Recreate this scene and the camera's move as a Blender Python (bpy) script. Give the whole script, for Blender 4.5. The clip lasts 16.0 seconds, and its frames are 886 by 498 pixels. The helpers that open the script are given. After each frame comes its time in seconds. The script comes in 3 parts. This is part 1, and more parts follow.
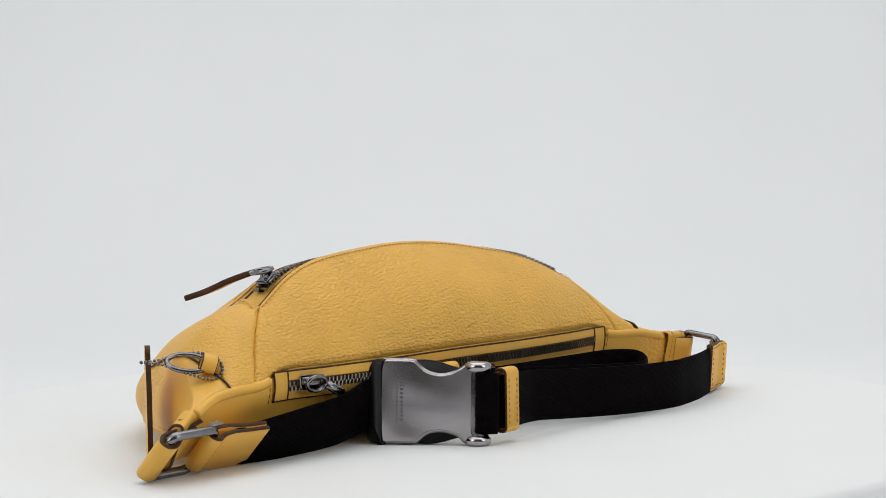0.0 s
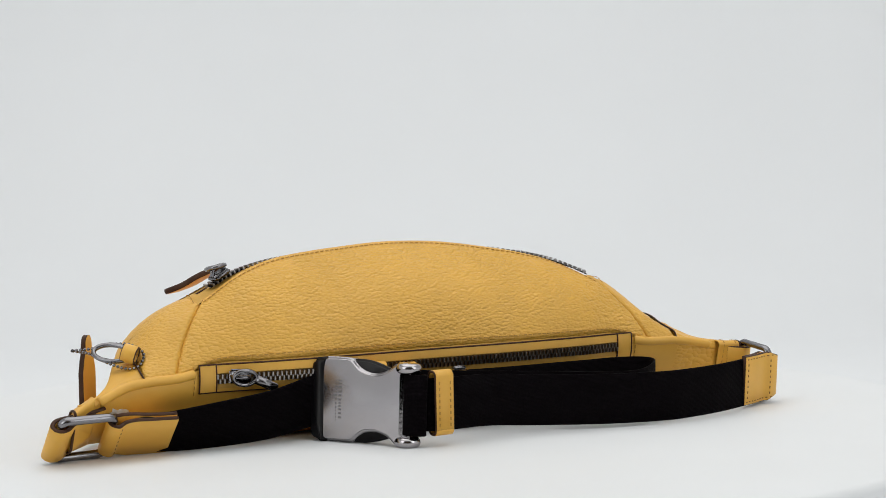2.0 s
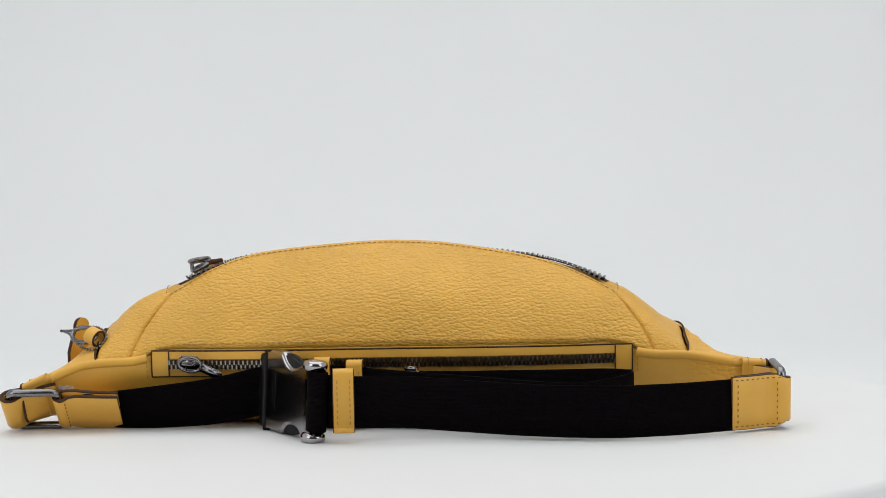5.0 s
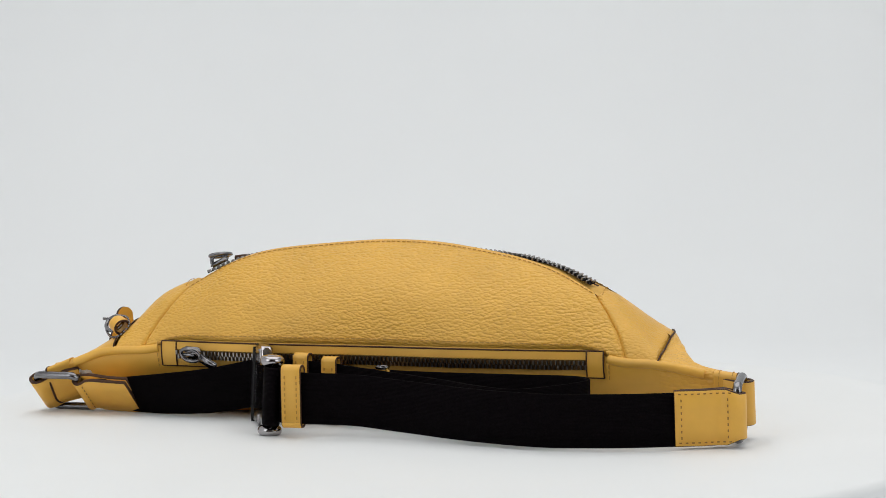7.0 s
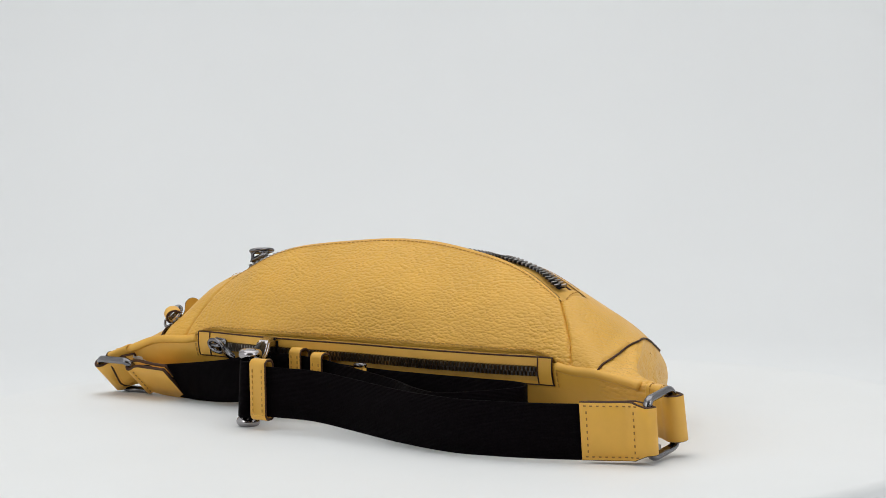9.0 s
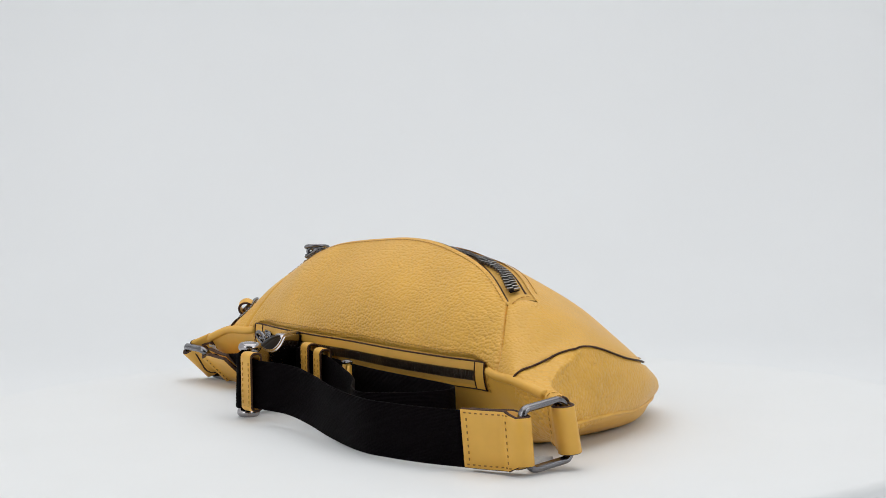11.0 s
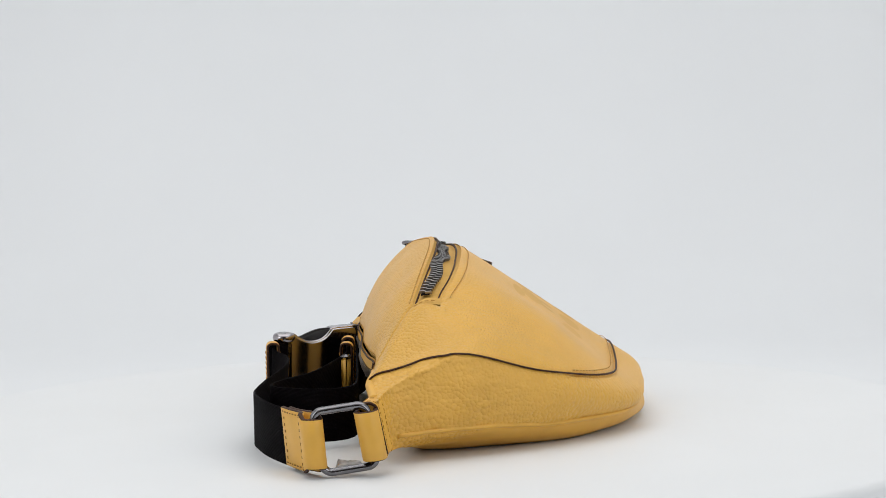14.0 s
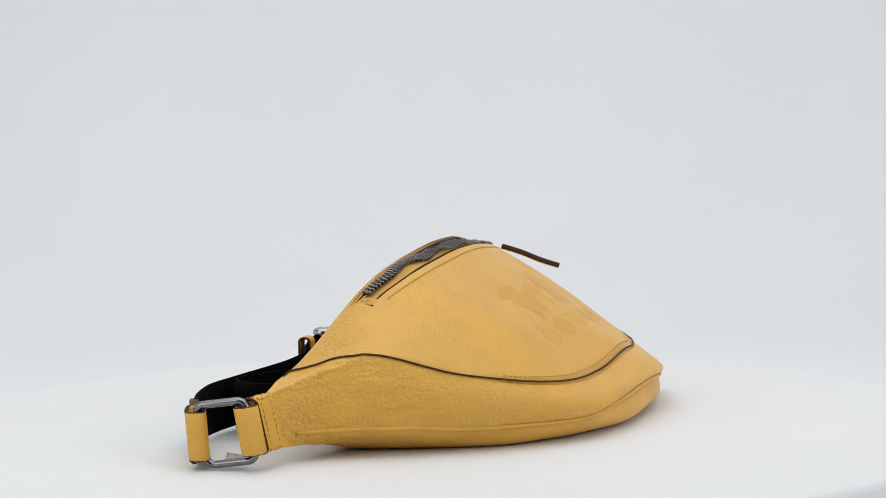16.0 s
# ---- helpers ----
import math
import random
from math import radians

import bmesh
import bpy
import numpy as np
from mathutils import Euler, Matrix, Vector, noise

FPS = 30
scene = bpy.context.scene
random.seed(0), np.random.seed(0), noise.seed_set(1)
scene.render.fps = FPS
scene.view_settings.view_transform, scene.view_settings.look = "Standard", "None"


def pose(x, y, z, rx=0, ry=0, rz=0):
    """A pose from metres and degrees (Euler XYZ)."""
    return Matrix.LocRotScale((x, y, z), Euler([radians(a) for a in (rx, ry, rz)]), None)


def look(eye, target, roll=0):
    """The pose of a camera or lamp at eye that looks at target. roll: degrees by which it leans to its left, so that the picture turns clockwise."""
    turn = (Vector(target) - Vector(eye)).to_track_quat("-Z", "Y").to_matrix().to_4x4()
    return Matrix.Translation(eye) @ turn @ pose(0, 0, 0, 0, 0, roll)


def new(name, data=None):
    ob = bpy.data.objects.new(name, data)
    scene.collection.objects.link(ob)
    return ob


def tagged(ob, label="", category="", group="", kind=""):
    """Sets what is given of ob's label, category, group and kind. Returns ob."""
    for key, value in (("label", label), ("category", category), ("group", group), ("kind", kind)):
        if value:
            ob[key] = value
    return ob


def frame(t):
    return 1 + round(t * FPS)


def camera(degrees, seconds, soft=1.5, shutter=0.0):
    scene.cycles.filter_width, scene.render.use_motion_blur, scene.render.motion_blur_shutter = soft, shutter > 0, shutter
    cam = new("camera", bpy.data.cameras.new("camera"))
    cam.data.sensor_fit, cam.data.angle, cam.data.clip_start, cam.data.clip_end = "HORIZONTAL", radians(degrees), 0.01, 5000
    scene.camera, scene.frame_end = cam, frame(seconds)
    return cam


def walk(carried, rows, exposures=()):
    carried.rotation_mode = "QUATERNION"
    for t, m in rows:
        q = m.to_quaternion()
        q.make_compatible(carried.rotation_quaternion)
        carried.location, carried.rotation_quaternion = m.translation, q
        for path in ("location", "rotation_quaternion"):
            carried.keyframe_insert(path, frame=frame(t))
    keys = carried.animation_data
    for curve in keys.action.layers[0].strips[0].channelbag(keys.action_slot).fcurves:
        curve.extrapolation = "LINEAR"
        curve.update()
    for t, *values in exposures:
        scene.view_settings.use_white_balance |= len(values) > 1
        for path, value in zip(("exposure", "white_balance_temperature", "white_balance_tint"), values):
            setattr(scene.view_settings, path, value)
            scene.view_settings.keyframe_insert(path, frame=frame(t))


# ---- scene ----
# Still camera before a white turntable; the bag turns with the disc.
cam = camera(28.6, 16.0, soft=0.8)
EYE = pose(0, -1.0926, 0.1675, 90 - 3.282, 0, -0.334) @ pose(0, 0, 0, 0, 0, -0.973)
walk(cam, [(0.0, EYE), (16.0, EYE)], exposures=[(0.0, 0.0, 6570, 9), (9.0, 0.0, 6580, 9), (11.5, 0.0, 6490, 10), (16.0, 0.0, 6490, 10)])
# The disc's turn: seconds and degrees.
TURN = [(0, 46.707), (1, 37.131), (2, 27.537), (3, 17.935), (4, 8.333), (5, -1.262), (6, -10.846), (7, -20.411), (8, -29.956), (9, -39.476), (10, -48.97), (11, -58.436), (12, -67.875), (13, -77.287), (14, -86.675), (15, -96.04), (16, -105.388)]

# ---- light ----
world = bpy.data.worlds.new("studio")
scene.world = world
world.use_nodes = True
world.node_tree.nodes["Background"].inputs[0].default_value = (0.9, 0.95, 1.0, 1)
world.node_tree.nodes["Background"].inputs[1].default_value = 0.3


def area_lamp(name, m, size_x, size_y, power, color=(1, 1, 1)):
    data = bpy.data.lights.new(name, "AREA")
    data.shape, data.size, data.size_y, data.energy, data.color = "RECTANGLE", size_x, size_y, power, color
    ob = new(name, data)
    ob.matrix_world = m
    return ob


area_lamp("overhead_softbox", look((0, 0.1, 1.75), (0, 0.1, 0)), 2.2, 2.0, 20.5, (1.0, 0.995, 0.985))
# Two unseen fill lamps, added to brighten the bag's near side.
area_lamp("side_fill_a", look((-1.3, -1.25, 0.95), (0, 0, 0.08)), 1.0, 1.2, 8.0, (0.95, 0.98, 1.0))
area_lamp("side_fill_b", look((1.3, -1.25, 0.95), (0, 0, 0.08)), 1.0, 1.2, 8.0, (0.95, 0.98, 1.0))


# ---- materials ----
def material(name, color, rough=0.5, metal=0.0, coat=0.0, spec=0.5):
    m = bpy.data.materials.new(name)
    m.use_nodes = True
    b = m.node_tree.nodes["Principled BSDF"]
    b.inputs["Base Color"].default_value = (*color, 1)
    b.inputs["Roughness"].default_value = rough
    b.inputs["Metallic"].default_value = metal
    b.inputs["Coat Weight"].default_value = coat
    b.inputs["Specular IOR Level"].default_value = spec
    return m


def node(m, kind, **inputs):
    n = m.node_tree.nodes.new(kind)
    for key, value in inputs.items():
        n.inputs[key.replace("_", " ")].default_value = value
    return n


def wire(m, a, out, b, into):
    m.node_tree.links.new(a.outputs[out], b.inputs[into])


def coords(m, scale=(1, 1, 1)):
    c = m.node_tree.nodes.new("ShaderNodeTexCoord")
    mp = m.node_tree.nodes.new("ShaderNodeMapping")
    mp.inputs["Scale"].default_value = scale
    wire(m, c, "Object", mp, "Vector")
    return mp


def mottle(m, color_a, color_b, scale, into="Base Color", detail=4.0):
    """Blend two colours by noise."""
    b = m.node_tree.nodes["Principled BSDF"]
    mp = coords(m)
    n = node(m, "ShaderNodeTexNoise", Scale=scale, Detail=detail, Roughness=0.6)
    r = m.node_tree.nodes.new("ShaderNodeValToRGB")
    r.color_ramp.elements[0].position, r.color_ramp.elements[1].position = 0.3, 0.7
    r.color_ramp.elements[0].color, r.color_ramp.elements[1].color = (*color_a, 1), (*color_b, 1)
    wire(m, mp, "Vector", n, "Vector")
    wire(m, n, "Fac", r, "Fac")
    wire(m, r, "Color", b, into)
    return r


def leather(name, tone, pebble=0.0, rough=0.5, fine=0.12, cells=520.0):
    """Yellow leather with a pebbled grain: creased cells a few millimetres wide, and finer pores."""
    m = material(name, tone, rough, spec=0.5)
    b = m.node_tree.nodes["Principled BSDF"]
    lo = tuple(v * 0.93 for v in tone)
    hi = tuple(min(1, v * 1.05) for v in tone)
    mottle(m, lo, hi, 38.0)
    mp = coords(m, (0.72, 1.2, 1.35))
    warp = node(m, "ShaderNodeTexNoise", Scale=120.0, Detail=2.0)
    wire(m, mp, "Vector", warp, "Vector")
    add = m.node_tree.nodes.new("ShaderNodeVectorMath")
    add.operation = "MULTIPLY_ADD"
    add.inputs[1].default_value = (0.0016, 0.0016, 0.0016)
    wire(m, warp, "Color", add, 0)
    wire(m, mp, "Vector", add, 2)
    last = None
    if pebble > 0:
        vor = node(m, "ShaderNodeTexVoronoi", Scale=cells)
        vor.feature = "F1"
        wire(m, add, "Vector", vor, "Vector")
        square = m.node_tree.nodes.new("ShaderNodeMath")
        square.operation = "POWER"
        square.inputs[1].default_value = 1.8
        wire(m, vor, "Distance", square, 0)
        ramp = m.node_tree.nodes.new("ShaderNodeMath")
        ramp.operation = "SUBTRACT"
        ramp.inputs[0].default_value = 1.0
        wire(m, square, "Value", ramp, 1)
        patchy = node(m, "ShaderNodeTexNoise", Scale=22.0, Detail=1.0)
        wire(m, mp, "Vector", patchy, "Vector")
        big = node(m, "ShaderNodeMapRange")
        big.inputs["To Min"].default_value, big.inputs["To Max"].default_value = 0.45, 1.1
        wire(m, patchy, "Fac", big, "Value")
        mul = m.node_tree.nodes.new("ShaderNodeMath")
        mul.operation = "MULTIPLY"
        wire(m, ramp, "Value", mul, 0)
        wire(m, big, "Result", mul, 1)
        bump = node(m, "ShaderNodeBump", Strength=pebble, Distance=0.0011)
        wire(m, mul, "Value", bump, "Height")
        last = bump
    pores = node(m, "ShaderNodeTexNoise", Scale=1100.0, Detail=3.0)
    wire(m, mp, "Vector", pores, "Vector")
    bump2 = node(m, "ShaderNodeBump", Strength=fine, Distance=0.0003)
    wire(m, pores, "Fac", bump2, "Height")
    if last:
        wire(m, last, "Normal", bump2, "Normal")
    wire(m, bump2, "Normal", b, "Normal")
    return m


TONE = (0.760, 0.412, 0.060)
M_PEBBLE = leather("pebbled_leather", TONE, pebble=0.80, rough=0.40, fine=0.06)
M_FRONT = leather("fine_grained_leather", TONE, pebble=0.55, rough=0.40, fine=0.06, cells=560.0)
M_LOWER = leather("stretched_leather", TONE, pebble=0.70, rough=0.40, fine=0.06, cells=430.0)
M_NECK = leather("puckered_leather", TONE, pebble=0.85, rough=0.40, fine=0.06, cells=380.0)
M_PRESSED = leather("pressed_leather", tuple(v * 0.90 for v in TONE), pebble=0.0, rough=0.5)
M_SMOOTH = leather("smooth_leather", TONE, pebble=0.0, rough=0.45)
M_EDGE = material("brown_edge_paint", (0.06, 0.026, 0.014), 0.55, spec=0.2)
mottle(M_EDGE, (0.045, 0.019, 0.010), (0.075, 0.034, 0.018), 90.0)
M_THREAD = material("tan_thread", (0.50, 0.26, 0.045), 0.7)
M_DARKTHREAD = material("brown_thread", (0.27, 0.13, 0.025), 0.7)
M_TAPE = material("zipper_tape", (0.66, 0.37, 0.075), 0.7)
mottle(M_TAPE, (0.60, 0.33, 0.06), (0.68, 0.39, 0.08), 300.0)
# Near-black colour standing in for the shade between the top zipper's teeth.
M_GAPSHADE = material("zip_gap_shade", (0.006, 0.004, 0.004), 0.8, spec=0.1)
M_METAL = material("gunmetal", (0.25, 0.245, 0.255), 0.22, 1.0)
mottle(M_METAL, (0.19, 0.185, 0.195), (0.25, 0.245, 0.255), 60.0)
def waver(m, scale, distance):
    """Slow unevenness that bends the reflections of a polished surface."""
    n = node(m, "ShaderNodeTexNoise", Scale=scale, Detail=1.0)
    wire(m, coords(m), "Vector", n, "Vector")
    bump = node(m, "ShaderNodeBump", Strength=1.0, Distance=distance)
    wire(m, n, "Fac", bump, "Height")
    wire(m, bump, "Normal", m.node_tree.nodes["Principled BSDF"], "Normal")


M_BUCKLE = material("polished_gunmetal", (0.42, 0.40, 0.41), 0.15, 1.0)
mottle(M_BUCKLE, (0.38, 0.36, 0.37), (0.43, 0.41, 0.42), 60.0)
waver(M_BUCKLE, 22.0, 0.0016)
M_TEETH = material("dark_zip_teeth", (0.34, 0.32, 0.31), 0.3, 1.0)
# Brown of the yellow tape in shade, painted in as a colour.
M_TAPESHADE = material("shaded_zip_tape", (0.09, 0.05, 0.018), 0.8, spec=0.1)
M_PLASTIC = material("black_plastic", (0.004, 0.0035, 0.004), 0.45, spec=0.25)


def webbing_material():
    m = material("black_webbing", (0.002, 0.0015, 0.002), 0.7, spec=0.03)
    b = m.node_tree.nodes["Principled BSDF"]
    mottle(m, (0.0004, 0.0003, 0.0004), (0.0050, 0.0034, 0.0044), 1100.0)
    mp = coords(m)
    w = node(m, "ShaderNodeTexWave", Scale=420.0, Distortion=1.2, Detail=1.0)
    w.bands_direction = "Z"
    wire(m, mp, "Vector", w, "Vector")
    n = node(m, "ShaderNodeTexNoise", Scale=900.0, Detail=2.0)
    wire(m, mp, "Vector", n, "Vector")
    mul = m.node_tree.nodes.new("ShaderNodeMath")
    wire(m, w, "Fac", mul, 0)
    wire(m, n, "Fac", mul, 1)
    bump = node(m, "ShaderNodeBump", Strength=0.5, Distance=0.0004)
    wire(m, mul, "Value", bump, "Height")
    wire(m, bump, "Normal", b, "Normal")
    return m


M_WEB = webbing_material()
M_DISC = material("white_acrylic_disc", (0.79, 0.80, 0.805), 0.6, spec=0.3)
mottle(M_DISC, (0.782, 0.794, 0.80), (0.80, 0.812, 0.82), 6.0)
M_SWEEP = material("white_sweep", (0.80, 0.81, 0.82), 0.8)
mottle(M_SWEEP, (0.80, 0.815, 0.83), (0.82, 0.835, 0.85), 2.0)
M_DARKWALL = material("unseen_dark_wall", (0.06, 0.045, 0.04), 0.8)
mottle(M_DARKWALL, (0.05, 0.035, 0.03), (0.08, 0.06, 0.05), 3.0)
M_WALL = material("unseen_white_wall", (0.78, 0.78, 0.78), 0.9)
mottle(M_WALL, (0.76, 0.76, 0.76), (0.79, 0.79, 0.79), 2.0)


# ---- mesh helpers ----
def part(name, bm, mat, parent=None, label="", smooth=True):
    mesh = bpy.data.meshes.new(name)
    bm.normal_update()
    bm.to_mesh(mesh)
    bm.free()
    mesh.materials.append(mat)
    if smooth:
        for poly in mesh.polygons:
            poly.use_smooth = True
    ob = new(name, mesh)
    ob.parent = parent
    if label:
        tagged(ob, label)
    return ob


def mesh_of(verts, faces):
    bm = bmesh.new()
    vs = [bm.verts.new(v) for v in verts]
    for f in faces:
        try:
            bm.faces.new([vs[i] for i in f])
        except ValueError:
            pass
    return bm


def grid(P, flip=False):
    """A sheet from an array of points, rows by columns."""
    r, c = P.shape[:2]
    faces = []
    for i in range(r - 1):
        for j in range(c - 1):
            q = (i * c + j, i * c + j + 1, (i + 1) * c + j + 1, (i + 1) * c + j)
            faces.append(q[::-1] if flip else q)
    return P.reshape(-1, 3), faces


def spline(P, n):
    """n points on a smooth curve through P."""
    P = np.asarray(P, float)
    E = np.vstack([2 * P[0] - P[1], P, 2 * P[-1] - P[-2]])
    u = np.linspace(0, len(P) - 1 - 1e-9, n)
    i = u.astype(int)
    s = (u - i)[:, None]
    a, b, c, d = E[i], E[i + 1], E[i + 2], E[i + 3]
    return 0.5 * (2 * b + (c - a) * s + (2 * a - 5 * b + 4 * c - d) * s ** 2 + (3 * b - a - 3 * c + d) * s ** 3)


def even(P, n):
    """n points at even steps along the polyline P."""
    P = np.asarray(P, float)
    L = np.concatenate([[0], np.cumsum(np.linalg.norm(np.diff(P, axis=0), axis=1))])
    u = np.linspace(0, L[-1], n)
    return np.stack([np.interp(u, L, P[:, k]) for k in range(3)], 1)


def frames_along(P, closed=False):
    P = np.asarray(P, float)
    T = (np.roll(P, -1, 0) - np.roll(P, 1, 0)) if closed else np.gradient(P, axis=0)
    T /= np.linalg.norm(T, axis=1)[:, None] + 1e-12
    return T


def tube_data(P, r, sides=8, closed=False, flat=1.0, normals=None):
    """A round or flattened tube along P."""
    P = np.asarray(P, float)
    T = frames_along(P, closed)
    if normals is None:
        ref = np.array([0, 0, 1.0])
        if np.abs(T[:, 2]).mean() > 0.8:
            ref = np.array([0, 1.0, 0])
        normals = np.tile(ref, (len(P), 1))
    B = np.cross(T, normals)
    B /= np.linalg.norm(B, axis=1)[:, None] + 1e-12
    N = np.cross(B, T)
    verts, faces = [], []
    n = len(P)
    for i in range(n):
        for k in range(sides):
            a = 2 * math.pi * k / sides
            verts.append(P[i] + B[i] * math.cos(a) * r + N[i] * math.sin(a) * r * flat)
    for i in range(n if closed else n - 1):
        j = (i + 1) % n
        for k in range(sides):
            l = (k + 1) % sides
            faces.append((i * sides + k, i * sides + l, j * sides + l, j * sides + k))
    if not closed:
        faces.append(tuple(range(sides))[::-1])
        faces.append(tuple((n - 1) * sides + k for k in range(sides)))
    return verts, faces


def tube(name, P, r, mat, parent, sides=8, closed=False, flat=1.0, normals=None, label=""):
    return part(name, mesh_of(*tube_data(P, r, sides, closed, flat, normals)), mat, parent, label)


def ribbon_data(P, up, width, thick, rim=0.0004):
    """A flat band along P: `up` is the direction of its width at each point."""
    P = np.asarray(P, float)
    up = np.asarray(up, float)
    T = frames_along(P)
    up = up / np.linalg.norm(up, axis=1)[:, None]
    N = np.cross(T, up)
    N /= np.linalg.norm(N, axis=1)[:, None] + 1e-12
    h = thick / 2
    widths = np.broadcast_to(np.asarray(width, float) / 2, (len(P),))
    def outline(w):
        return [(-w + rim, -h), (-w, -h * 0.4), (-w, h * 0.4), (-w + rim, h), (-w / 3, h), (w / 3, h), (w - rim, h), (w, h * 0.4), (w, -h * 0.4), (w - rim, -h), (w / 3, -h), (-w / 3, -h)]
    m = 12
    verts, faces = [], []
    for i in range(len(P)):
        for a, b in outline(widths[i]):
            verts.append(P[i] + up[i] * a + N[i] * b)
    for i in range(len(P) - 1):
        for k in range(m):
            l = (k + 1) % m
            faces.append((i * m + k, (i + 1) * m + k, (i + 1) * m + l, i * m + l))
    faces.append(tuple(range(m)))
    faces.append(tuple((len(P) - 1) * m + k for k in range(m))[::-1])
    return verts, faces


def ribbon(name, P, up, width, thick, mat, parent, label=""):
    return part(name, mesh_of(*ribbon_data(P, up, width, thick)), mat, parent, label)


def merged(datas):
    verts, faces = [], []
    for v, f in datas:
        o = len(verts)
        verts.extend(v)
        faces.extend([tuple(i + o for i in q) for q in f])
    return verts, faces


def box_data(c, ax, ay, az):
    """A block about c with half axes ax, ay, az."""
    c, ax, ay, az = (np.asarray(v, float) for v in (c, ax, ay, az))
    v = [c + sx * ax + sy * ay + sz * az for sx in (-1, 1) for sy in (-1, 1) for sz in (-1, 1)]
    return v, [(0, 1, 3, 2), (4, 6, 7, 5), (0, 4, 5, 1), (2, 3, 7, 6), (0, 2, 6, 4), (1, 5, 7, 3)]


def stitch_data(P, N, length=0.0022, gap=0.0013, r=0.00024):
    """A row of stitches along P, lying on a surface of normals N."""
    P = np.asarray(P, float)
    L = np.concatenate([[0], np.cumsum(np.linalg.norm(np.diff(P, axis=0), axis=1))])
    out = []
    s = gap
    while s + length < L[-1]:
        a = np.array([np.interp(s, L, P[:, k]) for k in range(3)])
        b = np.array([np.interp(s + length, L, P[:, k]) for k in range(3)])
        nn = np.array([np.interp(s, L, N[:, k]) for k in range(3)])
        nn /= np.linalg.norm(nn) + 1e-12
        t = (b - a) / (np.linalg.norm(b - a) + 1e-12)
        side = np.cross(nn, t)
        out.append(box_data((a + b) / 2, t * length / 2, side * r, nn * r * 0.8))
        s += length + gap
    return merged(out)


# ---- studio ----
def studio():
    pts = [(-2.2, -0.055), (0.9, -0.055)]
    for k in range(1, 13):
        a = math.radians(90 * k / 12)
        pts.append((0.9 + 0.6 * math.sin(a), -0.055 + 0.6 * (1 - math.cos(a))))
    pts.append((1.5, 2.0))
    P = np.array([[(x, y, z) for x in np.linspace(-1.7, 1.7, 8)] for y, z in pts])
    tagged(part("backdrop", mesh_of(*grid(P, True)), M_SWEEP), "seamless white sweep curving up behind the turntable", "backdrop", kind="structure")
    # Unseen walls and ceiling, added for bounce; the dark south one cuts frontal fill.
    for name, c, h in (("wall_east", (1.75, -0.35, 0.97), (0.05, 1.9, 1.03)), ("wall_west", (-1.75, -0.35, 0.97), (0.05, 1.9, 1.03)),
                       ("wall_south", (0, -2.28, 0.97), (1.8, 0.05, 1.03)), ("ceiling", (0, -0.35, 2.06), (1.8, 1.98, 0.05))):
        bm = mesh_of(*box_data(c, (h[0], 0, 0), (0, h[1], 0), (0, 0, h[2])))
        dark = name == "wall_south"
        tagged(part(name, bm, M_DARKWALL if dark else M_WALL, smooth=False), "unseen white ceiling added to bounce light" if name == "ceiling" else "unseen dark wall added behind the camera for reflections" if dark else "unseen white wall added to bounce light", "ceiling" if name == "ceiling" else "wall", kind="structure")


studio()


def turntable():
    """White disc, with a rounded rim, on a lower base."""
    base = tagged(new("turntable"), "round white turntable disc under the belt bag", "turntable")
    prof = [(0, 0), (0.15, 0), (0.3, 0), (0.3245, 0), (0.3275, -0.0012), (0.329, -0.004), (0.329, -0.016), (0.3275, -0.0185), (0.3, -0.02), (0, -0.02)]
    n = 128
    P = np.array([[(r * math.cos(2 * math.pi * k / n), r * math.sin(2 * math.pi * k / n), z) for k in range(n + 1)] for r, z in prof])
    bm = mesh_of(*grid(P, True))
    bmesh.ops.remove_doubles(bm, verts=bm.verts, dist=1e-5)
    part("disc", bm, M_DISC, base)
    prof = [(0, -0.0202), (0.12, -0.0202), (0.12, -0.05), (0.118, -0.055), (0, -0.055)]
    P = np.array([[(r * math.cos(2 * math.pi * k / n), r * math.sin(2 * math.pi * k / n), z) for k in range(n + 1)] for r, z in prof])
    bm = mesh_of(*grid(P, True))
    bmesh.ops.remove_doubles(bm, verts=bm.verts, dist=1e-5)
    part("foot", bm, M_DISC, base)
    return base


TURNTABLE = turntable()

# ---- belt bag ----
BAG = tagged(new("belt_bag"), "yellow pebbled leather belt bag with black webbing strap on turntable", "belt bag")
MID = -0.0256
